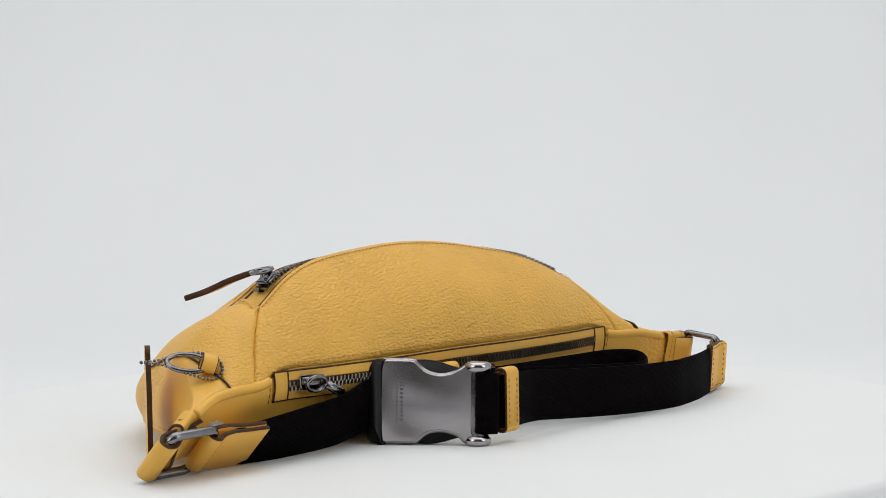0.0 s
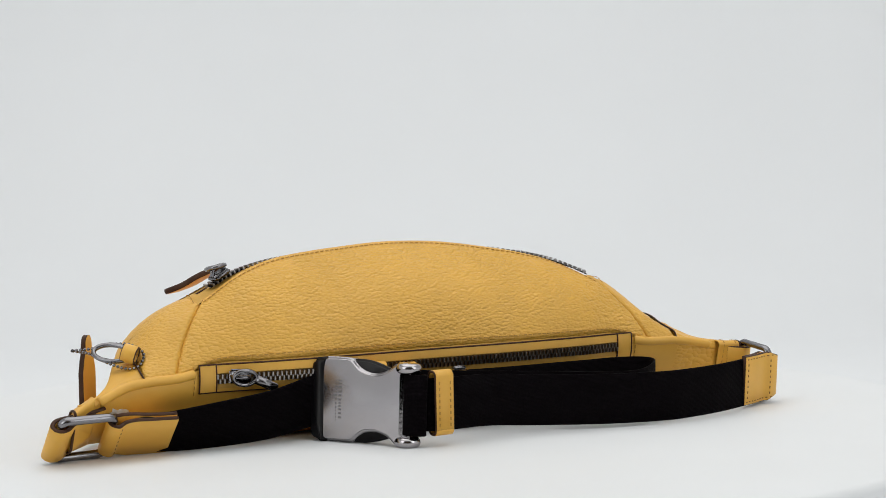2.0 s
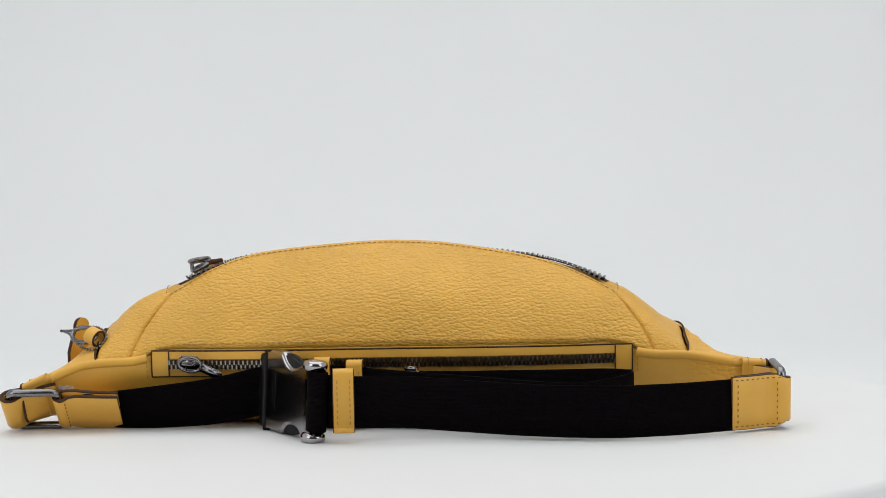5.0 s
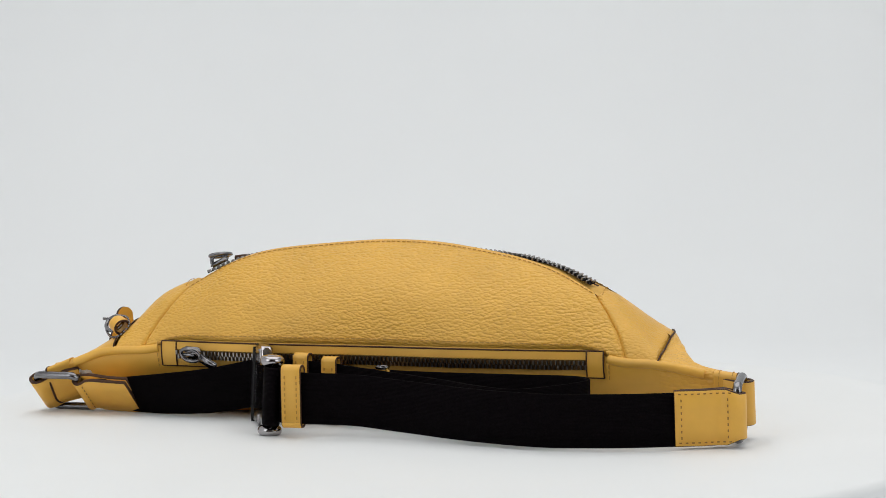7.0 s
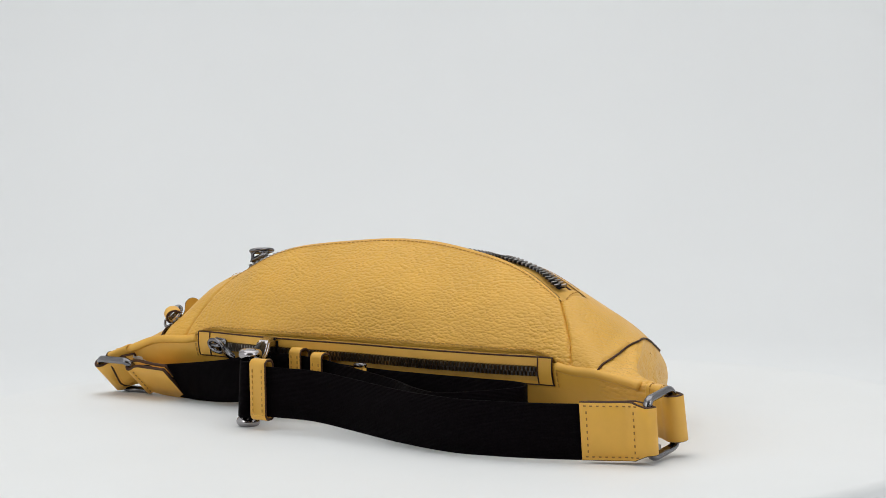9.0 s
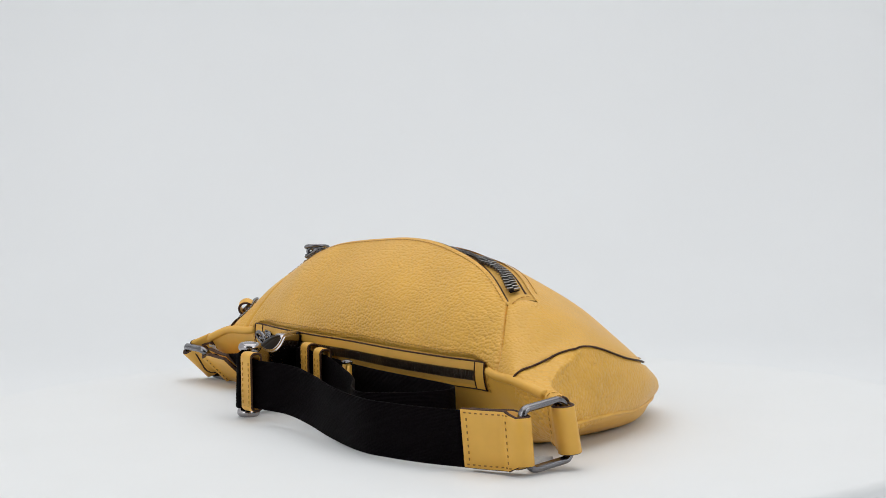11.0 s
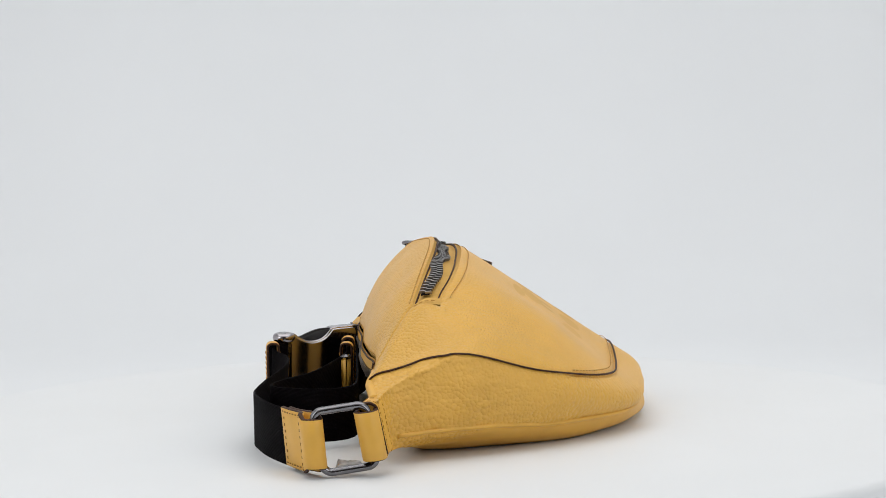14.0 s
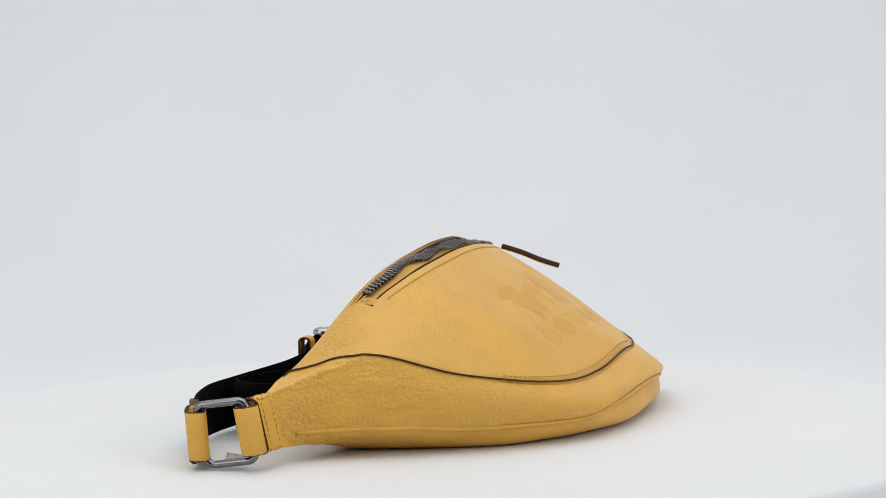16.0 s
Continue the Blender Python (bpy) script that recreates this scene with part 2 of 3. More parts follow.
# Cross-sections of the body: half-length stations and, for each line along the bag, depth y and height z.
STA = [0, 0.06, 0.11, 0.137, 0.16, 0.18, 0.2, 0.215, 0.232]
LINES = [
    ([-0.016, -0.016, -0.016, -0.016, -0.020, -0.027, -0.033, -0.036, -0.037], [0.0006, 0.0006, 0.0006, 0.0006, 0.003, 0.007, 0.009, 0.010, 0.011]),
    ([-0.0395, -0.040, -0.039, -0.037, -0.037, -0.039, -0.041, -0.042, -0.0415], [0.027, 0.027, 0.027, 0.027, 0.025, 0.021, 0.019, 0.019, 0.018]),
    ([-0.0445, -0.0455, -0.043, -0.040, -0.043, -0.045, -0.044, -0.0435, -0.0435], [0.0487, 0.0487, 0.0485, 0.048, 0.0410, 0.0385, 0.035, 0.032, 0.030]),
    ([-0.0315, -0.0315, -0.0325, -0.0325, -0.0355, -0.041, -0.043, -0.043, -0.043], [0.083, 0.079, 0.073, 0.065, 0.056, 0.046, 0.039, 0.036, 0.034]),
    ([0.002, -0.003, -0.012, -0.019, -0.024, -0.030, -0.036, -0.042, -0.042], [0.111, 0.1055, 0.093, 0.0795, 0.067, 0.0505, 0.0415, 0.0385, 0.0365]),
    ([0.018, 0.015, 0.007, -0.002, -0.006, -0.012, -0.034, -0.040, -0.041], [0.106, 0.102, 0.093, 0.083, 0.071, 0.0560, 0.0415, 0.0385, 0.0365]),
    ([0.0625, 0.0615, 0.0540, 0.041, 0.025, -0.003, -0.0335, -0.0395, -0.041], [0.0755, 0.0710, 0.069, 0.0645, 0.0615, 0.0560, 0.040, 0.035, 0.032]),
    ([0.114, 0.1095, 0.0965, 0.078, 0.050, 0.004, -0.0315, -0.0388, -0.040], [0.038, 0.0335, 0.034, 0.0375, 0.0435, 0.0525, 0.034, 0.028, 0.026]),
    ([0.1290, 0.1255, 0.1105, 0.088, 0.060, 0.020, -0.0300, -0.0382, -0.039], [0.028, 0.025, 0.021, 0.024, 0.028, 0.032, 0.026, 0.022, 0.020]),
    ([0.1290, 0.1248, 0.1068, 0.081, 0.052, 0.017, -0.0305, -0.0388, -0.039], [0.021, 0.0175, 0.0125, 0.0125, 0.0135, 0.0163, 0.0155, 0.0135, 0.0125]),
    ([0.118, 0.112, 0.085, 0.062, 0.030, 0.0, -0.0325, -0.037, -0.038], [0.0006, 0.0006, 0.0006, 0.0008, 0.005, 0.010, 0.011, 0.011, 0.011]),
]
NK = len(LINES)


def along(values, a):
    """Smooth value at half-length a, even about the middle."""
    xs = np.array([-STA[1]] + STA)
    v = np.array([values[1]] + list(values))
    m = np.gradient(v, xs)
    i = np.clip(np.searchsorted(xs, a) - 1, 0, len(xs) - 2)
    h = xs[i + 1] - xs[i]
    s = np.clip((a - xs[i]) / h, 0, 1)
    return ((2 * s ** 3 - 3 * s ** 2 + 1) * v[i] + (s ** 3 - 2 * s ** 2 + s) * h * m[i] + (3 * s ** 2 - 2 * s ** 3) * v[i + 1] + (s ** 3 - s ** 2) * h * m[i + 1])


def skin(a, k):
    """Point of the body at signed half-length a and line number k (0 to NK, closed)."""
    a, k = np.broadcast_arrays(np.asarray(a, float), np.asarray(k, float))
    shape = a.shape
    a, k = a.ravel(), k.ravel() % NK
    Y = np.array([along(y, np.abs(a)) for y, _ in LINES])
    Z = np.array([along(z, np.abs(a)) for _, z in LINES])
    # the stuffing lies unevenly: the front sinks in towards the tag's end, the shoulder there stands higher
    f = np.clip((0.05 - a) / 0.08, 0, 1) * np.clip((a + 0.18) / 0.05, 0, 1)
    f = f * f * (3 - 2 * f)
    g = np.exp(-((a + 0.163) / 0.02) ** 2)
    Z[7] += 0.0025 * f
    Y[6] += 0.002 * f
    Y[7] += 0.003 * f
    Y[8:10] += 0.005 * f
    h = np.exp(-((a + 0.095) / 0.045) ** 2)
    Z[3] += 0.002 * h
    Z[4] += 0.002 * g + 0.004 * h
    Z[5] += 0.004 * g + 0.003 * h
    Z[6] += 0.003 * g
    # beyond the zip the ridge falls away; at the tag's end the neck leans over and sinks
    r = np.exp(-((a - 0.166) / 0.017) ** 2)
    Z[4:6] -= 0.003 * r
    Z[6] -= 0.0015 * r
    q = np.clip((-a - 0.186) / 0.032, 0, 1)
    q = q * q * (3 - 2 * q)
    Y -= (Z - 0.0225) * 0.5 * q + 0.002 * q
    Z += (0.0225 - Z) * 0.12 * q - 0.0035 * q
    i = np.floor(k).astype(int)
    s = k - i
    cols = np.arange(len(a))

    def cat(V):
        p0, p1, p2, p3 = (V[(i + d) % NK, cols] for d in (-1, 0, 1, 2))
        return 0.5 * (2 * p1 + (p2 - p0) * s + (2 * p0 - 5 * p1 + 4 * p2 - p3) * s ** 2 + (3 * p1 - p0 - 3 * p2 + p3) * s ** 3)
    y, z = cat(Y), cat(Z)
    return np.stack([MID + a, y, np.maximum(z, 0.0005)], -1).reshape(*shape, 3)


def skin_normal(a, k):
    e = 1e-3
    a, k = np.asarray(a, float), np.asarray(k, float)
    da = skin(a + e, k) - skin(a - e, k)
    dk = skin(a, k + 0.05) - skin(a, k - 0.05)
    n = np.cross(da, dk)
    ln = np.linalg.norm(n, axis=-1, keepdims=True)
    n = n / (ln + 1e-12)
    return n


def dent(P):
    """Soft unevenness of stuffed leather."""
    out = np.zeros(P.shape[:-1])
    it = np.nditer(out, flags=["multi_index"], op_flags=["readwrite"])
    for v in it:
        p = P[it.multi_index]
        w = Vector((p[0] * 28, p[1] * 28, p[2] * 34))
        d = 0.0005 * noise.noise(w)
        far = abs(p[0] - MID)
        pucker = max(0.0, 1 - abs(far - 0.188) / 0.032) * min(1.0, max(0.15, (p[1] + 0.04) / 0.02))
        if pucker > 0 and p[0] > MID - 0.176:
            d += 0.0007 * pucker * noise.noise(Vector((p[0] * 150 + p[2] * 160, p[1] * 60, p[2] * 170))) + 0.0010 * pucker * noise.noise(Vector((p[0] * 330 + p[2] * 300, p[1] * 90, p[2] * 330)))
        v[...] = d
    return out


def sheet(a0, a1, k0, k1, na, nk, hem=0.0018, soft=(1, 1, 1, 1)):
    """A panel between the half-lengths a0, a1 (numbers or functions of k) and lines k0..k1, its hems turned in."""
    ks = np.linspace(k0, k1, nk)
    rows = []
    for k in ks:
        lo = a0(k) if callable(a0) else a0
        hi = a1(k) if callable(a1) else a1
        rows.append(np.linspace(lo, hi, na))
    A = np.array(rows)
    K = np.repeat(ks[:, None], na, 1)
    P, N = skin(A, K), skin_normal(A, K)
    d = dent(P)
    du = np.cumsum(np.linalg.norm(np.diff(P, axis=0, prepend=P[:1]), axis=2), axis=0)
    dv = np.cumsum(np.linalg.norm(np.diff(P, axis=1, prepend=P[:, :1]), axis=2), axis=1)
    e = np.full(P.shape[:2], 1.0)
    for dist, on in ((du, soft[0]), (du[-1:] - du, soft[1]), (dv, soft[2]), (dv[:, -1:] - dv, soft[3])):
        if on:
            e = np.minimum(e, np.clip(dist / 0.0032, 0, 1))
    # the flap's hem ends where its edge swings up to the shoulder
    if 7 in (k0, k1):
        e = 1 - (1 - e) * np.clip((0.158 - np.abs(A)) / 0.015, 0, 1)
    P = P + N * (d - hem * (1 - e) ** 2)[..., None]
    P[..., 2] = np.maximum(P[..., 2], 0.0005)
    return grid(P)


def end_seam(k):
    return float(np.interp(k, [2, 2.5, 3, 3.5, 4, 5], [0.160, 0.1575, 0.153, 0.146, 0.1365, 0.142]))


def body():
    part("back_panel", mesh_of(*sheet(lambda k: -end_seam(k), end_seam, 2, 4, 170, 46, soft=(1, 0, 1, 1))), M_PEBBLE, BAG, "pebbled yellow leather back panel")
    flap = merged([sheet(-0.18, 0.18, 5, 7, 170, 60, soft=(0, 1, 0, 0)), sheet(end_seam, 0.18, 2, 5, 24, 60, soft=(1, 0, 1, 1)), sheet(-0.18, lambda k: -end_seam(k), 2, 5, 24, 60, soft=(1, 0, 1, 1))])
    part("front_panel", mesh_of(*flap), M_FRONT, BAG, "pebbled yellow leather front panel with an embossed mark")
    part("lower_panel", mesh_of(*sheet(-0.18, 0.18, 7, 9, 260, 50, soft=(1, 1, 0, 0))), M_LOWER, BAG)
    part("base_panel", mesh_of(*sheet(-0.18, 0.18, 9, NK + 2, 150, 60, soft=(1, 0, 0, 0))), M_SMOOTH, BAG)
    for s in (1, -1):
        lo, hi = (0.18, 0.221) if s > 0 else (-0.219, -0.18)
        part("end_piece", mesh_of(*sheet(lo, hi, 0, NK, 40, 110, soft=(0, 0, 0, 0))), M_NECK if s > 0 else M_SMOOTH, BAG, "puckered leather end of the bag")


body()


def on_skin(a, k, lift=0.0):
    P, N = skin(a, k), skin_normal(a, k)
    return P + N * (dent(P) + lift)[..., None], N


def at_height(a, z):
    """Line number on the lower back of the bag at which the skin has the height z."""
    ks = np.linspace(0.6, 2.4, 90)
    out = []
    for ai, zi in zip(np.broadcast_to(a, np.shape(a)), np.broadcast_to(z, np.shape(a))):
        zs = skin(np.full(90, ai), ks)[:, 2]
        out.append(np.interp(zi, zs, ks))
    return np.array(out)


def band_data(P, up, width, thick):
    """A leather band with cut edges: verts, faces and, for each face, whether it is a cut edge."""
    v, f = ribbon_data(P, up, width, thick, rim=0.0005)
    m = 12
    edge = [(i % m) in (0, 1, 2, 6, 7, 8) for i in range(len(f) - 2)] + [True, True]
    return v, f, edge


def band(name, P, up, width, thick, parent, label="", mat=None):
    v, f, edge = band_data(P, up, width, thick)
    bm = mesh_of(v, f)
    bm.faces.ensure_lookup_table()
    for face, e in zip(bm.faces, edge):
        face.material_index = 1 if e else 0
    ob = part(name, bm, mat or M_SMOOTH, parent, label)
    ob.data.materials.append(M_EDGE)
    return ob


def tooth_chain(P, N, pitch, half, size):
    """Interlocked zip teeth along P: small blocks that lie alternately to each side."""
    P = np.asarray(P, float)
    L = np.concatenate([[0], np.cumsum(np.linalg.norm(np.diff(P, axis=0), axis=1))])
    out, s, sign = [], 0.0, 1
    while s < L[-1]:
        c = np.array([np.interp(s, L, P[:, k]) for k in range(3)])
        d = np.array([np.interp(min(s + 5e-4, L[-1]), L, P[:, k]) for k in range(3)]) - np.array([np.interp(max(s - 5e-4, 0), L, P[:, k]) for k in range(3)])
        d /= np.linalg.norm(d) + 1e-12
        n = np.array([np.interp(s, L, N[:, k]) for k in range(3)])
        n -= d * n.dot(d)
        n /= np.linalg.norm(n) + 1e-12
        side = np.cross(n, d)
        c = c + side * half * 0.5 * sign
        out.append(box_data(c, d * pitch * 0.31, side * half * 0.5, n * size))
        sign, s = -sign, s + pitch / 1.0
    return merged(out)


# ---- seams, trims and stitching on the body ----
def trims():
    run = [(0.0, 7.0, 0), (0.06, 7.0, 0), (0.11, 7.0, 0), (0.145, 7.0, 0), (0.164, 6.97, 0), (0.174, 6.75, 0), (0.179, 6.3, 0), (0.1805, 5.6, 0), (0.1805, 4.5, 0), (0.1805, 3.2, 0), (0.179, 2.05, 0)]
    run = [(-a, k, z) for a, k, z in run[::-1]] + run[1:]
    run = spline(run, 260)
    P, N = on_skin(run[:, 0], run[:, 1], 0.0007)
    for _ in range(6):
        P[1:-1] = (P[:-2] + 2 * P[1:-1] + P[2:]) / 4
    tube("edge_trim", P, 0.0006, M_EDGE, BAG, 6, label="dark brown painted leather edge along the front flap")
    P, _ = on_skin(np.linspace(-0.2, 0.2, 160), np.full(160, 9.0), -0.0002)
    tube("bottom_piping", P, 0.0013, M_SMOOTH, BAG, 8)
    for s in (1, -1):
        P, _ = on_skin(np.linspace(0.149, 0.2065, 40) * s, np.linspace(1.93, 2.5, 40), -0.0010)
        tube("neck_fold", P, 0.0029, M_SMOOTH, BAG, 10, label="rounded leather fold running to the neck")
    rows = []
    for k, lo, hi in ((6.90, -0.142, 0.142),):
        a = np.linspace(lo, hi, 200)
        P, N = on_skin(a, np.full(200, k), 0.0009)
        rows.append(stitch_data(P, N))
    for k in (3.90, 5.12):
        a = np.linspace(-0.136, 0.136, 200)
        P, N = on_skin(a, np.full(200, k), 0.0004)
        rows.append(stitch_data(P, N))
    a = np.linspace(-0.146, 0.146, 200)
    P, N = on_skin(a, np.full(200, 2.12), 0.0004)
    rows.append(stitch_data(P, N))
    for row in rows:
        part("stitching", mesh_of(*row), M_THREAD, BAG, "tan stitches along a seam", smooth=False)


trims()


# ---- top zipper ----
def top_zipper():
    zipper = part("zipper", mesh_of(*zip_tape()), M_TAPE, BAG, "dark metal zipper along the top of the bag")
    a = np.linspace(-0.128, 0.1325, 320)
    wave = 0.15 * np.sin((a - 0.05) * 2 * math.pi / 0.052) * np.clip((0.095 - np.abs(a - 0.035)) / 0.04, 0, 1)
    rise = np.interp(a, [-0.13, -0.1, -0.06, 0, 0.05, 0.09, 0.14], [0.0002, -0.0026, -0.0055, -0.0058, -0.0048, -0.0016, 0.0004])
    P, N = skin(a, 4.5 + wave), skin_normal(a, 4.5 + wave)
    P = P + N * rise[:, None]
    part("teeth", mesh_of(*tooth_chain(P, N, 0.00170, 0.0037, 0.0009)), M_TEETH, zipper, "gunmetal zip teeth", smooth=False)
    across = np.cross(N, frames_along(P))
    # Painted shade: a dark strip over the tape darkens the gaps between teeth.
    ribbon("gap_shade", P - N * 0.0007, across, 0.0054, 0.0006, M_GAPSHADE, zipper, "dark strip painting the shade between the teeth")
    for k in (4.06, 4.93):
        aa = np.linspace(-0.1395, 0.1395, 190)
        P, N = on_skin(aa, np.full(190, k), -0.0020)
        tube("edge", P, 0.0005, M_EDGE, zipper, 8, flat=1.5, normals=N, label="brown painted leather edge")
    rows = []
    for s in (1, -1):
        P, N = on_skin(np.full(20, 0.140 * s), np.linspace(4.05, 4.95, 20), 0.0004)
        rows.append(stitch_data(P, N))
    for row in rows:
        part("end_stitches", mesh_of(*row), M_THREAD, zipper, smooth=False)


def zip_tape():
    A, K = np.meshgrid(np.linspace(-0.142, 0.142, 150), np.linspace(3.97, 5.03, 14))
    P, N = skin(A, K), skin_normal(A, K)
    dip = np.where(np.abs(A) < 0.135, np.interp(np.abs(A), [0, 0.05, 0.1], [0.0064, 0.0056, 0.0022]), 0.0002) * np.clip(np.minimum(K - 3.97, 5.03 - K) / 0.12, 0, 1)
    return grid(P - N * (dip + 0.0003)[..., None])


top_zipper()


def rounded_block(c, ax, ay, az, bev, segs=2):
    bm = mesh_of(*box_data(c, ax, ay, az))
    bmesh.ops.bevel(bm, geom=bm.edges[:], offset=bev, segments=segs, affect="EDGES")
    return bm


def ring_path(c, u, v, ru, rv, corner=None, n=48):
    """Closed path about c: an ellipse, or a rounded rectangle with that corner radius."""
    c, u, v = (np.asarray(x, float) for x in (c, u, v))
    out = []
    for i in range(n):
        a = 2 * math.pi * i / n
        x, y = math.cos(a), math.sin(a)
        if corner is None:
            px, py = ru * x, rv * y
        else:
            px = (ru - corner) * (1 if x > 0 else -1) + corner * x
            py = (rv - corner) * (1 if y > 0 else -1) + corner * y
        out.append(c + u * px + v * py)
    return np.array(out)


def unit(v):
    v = np.asarray(v, float)
    return v / np.linalg.norm(v)


def slider(name, c, run, out, parent):
    """Zip slider: a waisted body, a bridge over it and a ring for the pull."""
    run, out = unit(run), unit(out)
    side = np.cross(out, run)
    body_ = part(name, rounded_block(np.asarray(c), run * 0.0062, side * 0.0042, out * 0.0016, 0.0011), M_METAL, parent, "gunmetal zip slider")
    bridge = spline([np.asarray(c) - run * 0.005 + out * 0.001, np.asarray(c) - run * 0.003 + out * 0.0046, np.asarray(c) + run * 0.003 + out * 0.0046, np.asarray(c) + run * 0.005 + out * 0.001], 16)
    tube("bridge", bridge, 0.0013, M_METAL, body_, 8, normals=np.tile(side, (16, 1)))
    return body_


def sliders():
    # slider of the top zipper, at the end by the hang tag, with its leather pull
    a = -0.1195
    P, N = on_skin(np.array([a, a + 0.004]), np.array([4.45, 4.45]), 0.002)
    s = slider("zip_slider", P[0], P[1] - P[0], N[0], BAG)
    ring_c = P[0] + N[0] * 0.0048 + np.array([0.001, 0.004, 0])
    tube("pull_ring", ring_path(ring_c, unit((0.35, 1, -0.05)), unit((1, -0.35, 0.25)), 0.0078, 0.0056), 0.0013, M_METAL, s, 8, closed=True, normals=np.tile(N[0], (48, 1)))
    path = spline([(-0.1395, 0.0120, 0.0985), (-0.1405, 0.0170, 0.0970), (-0.1440, 0.0265, 0.0935), (-0.149, 0.0385, 0.0880), (-0.1555, 0.0495, 0.0838)], 30)
    up = np.tile(unit((0.96, 0.28, 0.1)), (30, 1))
    band("pull_tab", path, up, 0.0105, 0.0034, s, "yellow leather zip pull with brown edges")
    # slider of the back pocket
    a = -0.1225
    k = at_height(np.array([a]), 0.0405)[0]
    P, N = on_skin(np.array([a, a + 0.004]), np.array([k, k]), 0.0022)
    s = slider("pocket_slider", P[0], P[1] - P[0], N[0], BAG)
    tube("pull_ring", ring_path(P[0] + N[0] * 0.0052 + np.array([0.002, 0, -0.0003]), unit((1, 0, -0.12)), unit((0.1, -0.4, 0.9)), 0.0068, 0.0046), 0.0013, M_METAL, s, 8, closed=True, normals=np.tile(N[0], (48, 1)))
    bm = rounded_block(P[0] + N[0] * 0.0052 + np.array([0.0145, -0.0012, -0.0045]), unit((1, -0.1, -0.5)) * 0.0072, unit((0.45, 0, 0.9)) * 0.0026, unit((0, 1, 0)) * 0.0008, 0.0007)
    part("pull", bm, M_METAL, s)


sliders()


# ---- back pocket ----
def pocket():
    lo, hi = -0.1462, 0.1466
    n = 120

    def strip(a0, a1, z0, z1, lift, rows=5):
        aa = np.linspace(a0, a1, n)
        P = []
        for f in np.linspace(0, 1, rows):
            z = z0 + (z1 - z0) * f
            k = at_height(aa, np.full(n, z))
            P.append(on_skin(aa, k, lift)[0])
        return grid(np.array(P))

    pk = part("back_pocket", mesh_of(*strip(lo + 0.010, hi - 0.010, 0.0330, 0.0430, 0.0004)), M_TAPE, BAG, "zipped back pocket with brown edged opening")
    aa = np.linspace(lo + 0.011, hi - 0.011, 260)
    k = at_height(aa, np.full(260, 0.0394))
    P, N = on_skin(aa, k, 0.0013)
    part("teeth", mesh_of(*tooth_chain(P, N, 0.00135, 0.0026, 0.0008)), M_TEETH, pk, "gunmetal zip teeth", smooth=False)
    # Painted shade on the tape behind the pocket's teeth.
    part("gap_shade", mesh_of(*strip(lo + 0.0105, hi - 0.0105, 0.0366, 0.0422, 0.0007, 3)), M_TAPESHADE, pk, "dark strip painting the shade between the teeth")
    part("upper_lip", mesh_of(*strip(lo + 0.002, hi - 0.002, 0.0426, 0.0474, 0.0009)), M_SMOOTH, pk)
    part("lower_lip", mesh_of(*strip(lo + 0.002, hi - 0.002, 0.0322, 0.0340, 0.0009)), M_SMOOTH, pk)
    for a0, a1 in ((lo, lo + 0.0105), (hi - 0.0105, hi)):
        part("end_patch", mesh_of(*strip(a0, a1, 0.0325, 0.0474, 0.0011)), M_SMOOTH, pk)
    for z, a0, a1, lift in ((0.0476, lo, hi, 0.0008), (0.0320, lo, hi, 0.0006)):
        aa = np.linspace(a0, a1, n)
        tube("edge", on_skin(aa, at_height(aa, np.full(n, z)), lift)[0], 0.00055, M_EDGE, pk, 6)
    rows = []
    for a0 in (lo, hi, lo + 0.0105, hi - 0.0105):
        zz = np.linspace(0.0322, 0.0474, 14)
        P, N = on_skin(np.full(14, a0), at_height(np.full(14, a0), zz), 0.0012)
        tube("edge", P, 0.00045, M_EDGE, pk, 6, normals=np.tile([1.0, 0, 0], (14, 1)))
    for a0 in (lo - 0.003, hi + 0.003):
        zz = np.linspace(0.0300, 0.0480, 14)
        rows.append(stitch_data(*on_skin(np.full(14, a0), at_height(np.full(14, a0), zz), 0.0006)))
    for row in rows:
        part("stitches", mesh_of(*row), M_THREAD, pk, smooth=False)


pocket()


# ---- collars, rings, loops and tabs at the two ends ----
def collar(start, end, lean, half, thick, plain=False):
    """Flat leather sleeve round the neck of the bag, with a brown front edge and two rows of stitches."""
    start, end, lean = np.array(start), np.array(end), unit(lean)

    def section(f, lift, n=64):
        return ring_path(start + (end - start) * f, np.array([0.0, 1.0, 0.0]), lean, thick + lift, half + lift, 0.8 * thick, n)
    xs = np.linspace(0, 1, 6)
    P = np.array([np.vstack([section(x, 0), section(x, 0)[:1]]) for x in xs])
    ob = part("collar", mesh_of(*grid(P)), M_SMOOTH, BAG, "stitched leather collar at the end of the bag")
    tube("edge", section(1, -0.0003), 0.0008, M_EDGE, ob, 6, closed=True, normals=np.tile([1.0, 0, 0], (64, 1)), label="brown painted edge")
    tube("hem", section(0, -0.0004), 0.0006, M_SMOOTH, ob, 6, closed=True, normals=np.tile([1.0, 0, 0], (64, 1)))
    lid = section(0.98, -0.0004)
    part("end_cap", mesh_of(lid, [tuple(range(64))]), M_SMOOTH, ob)
    for x in () if plain else (0.2, 0.78):
        Q = section(x, 0.0003)
        nn = Q - Q.mean(0)
        nn[:, 0] = 0
        part("stitches", mesh_of(*stitch_data(np.vstack([Q, Q[:1]]), np.vstack([nn, nn[:1]]))), M_THREAD, ob, smooth=False)


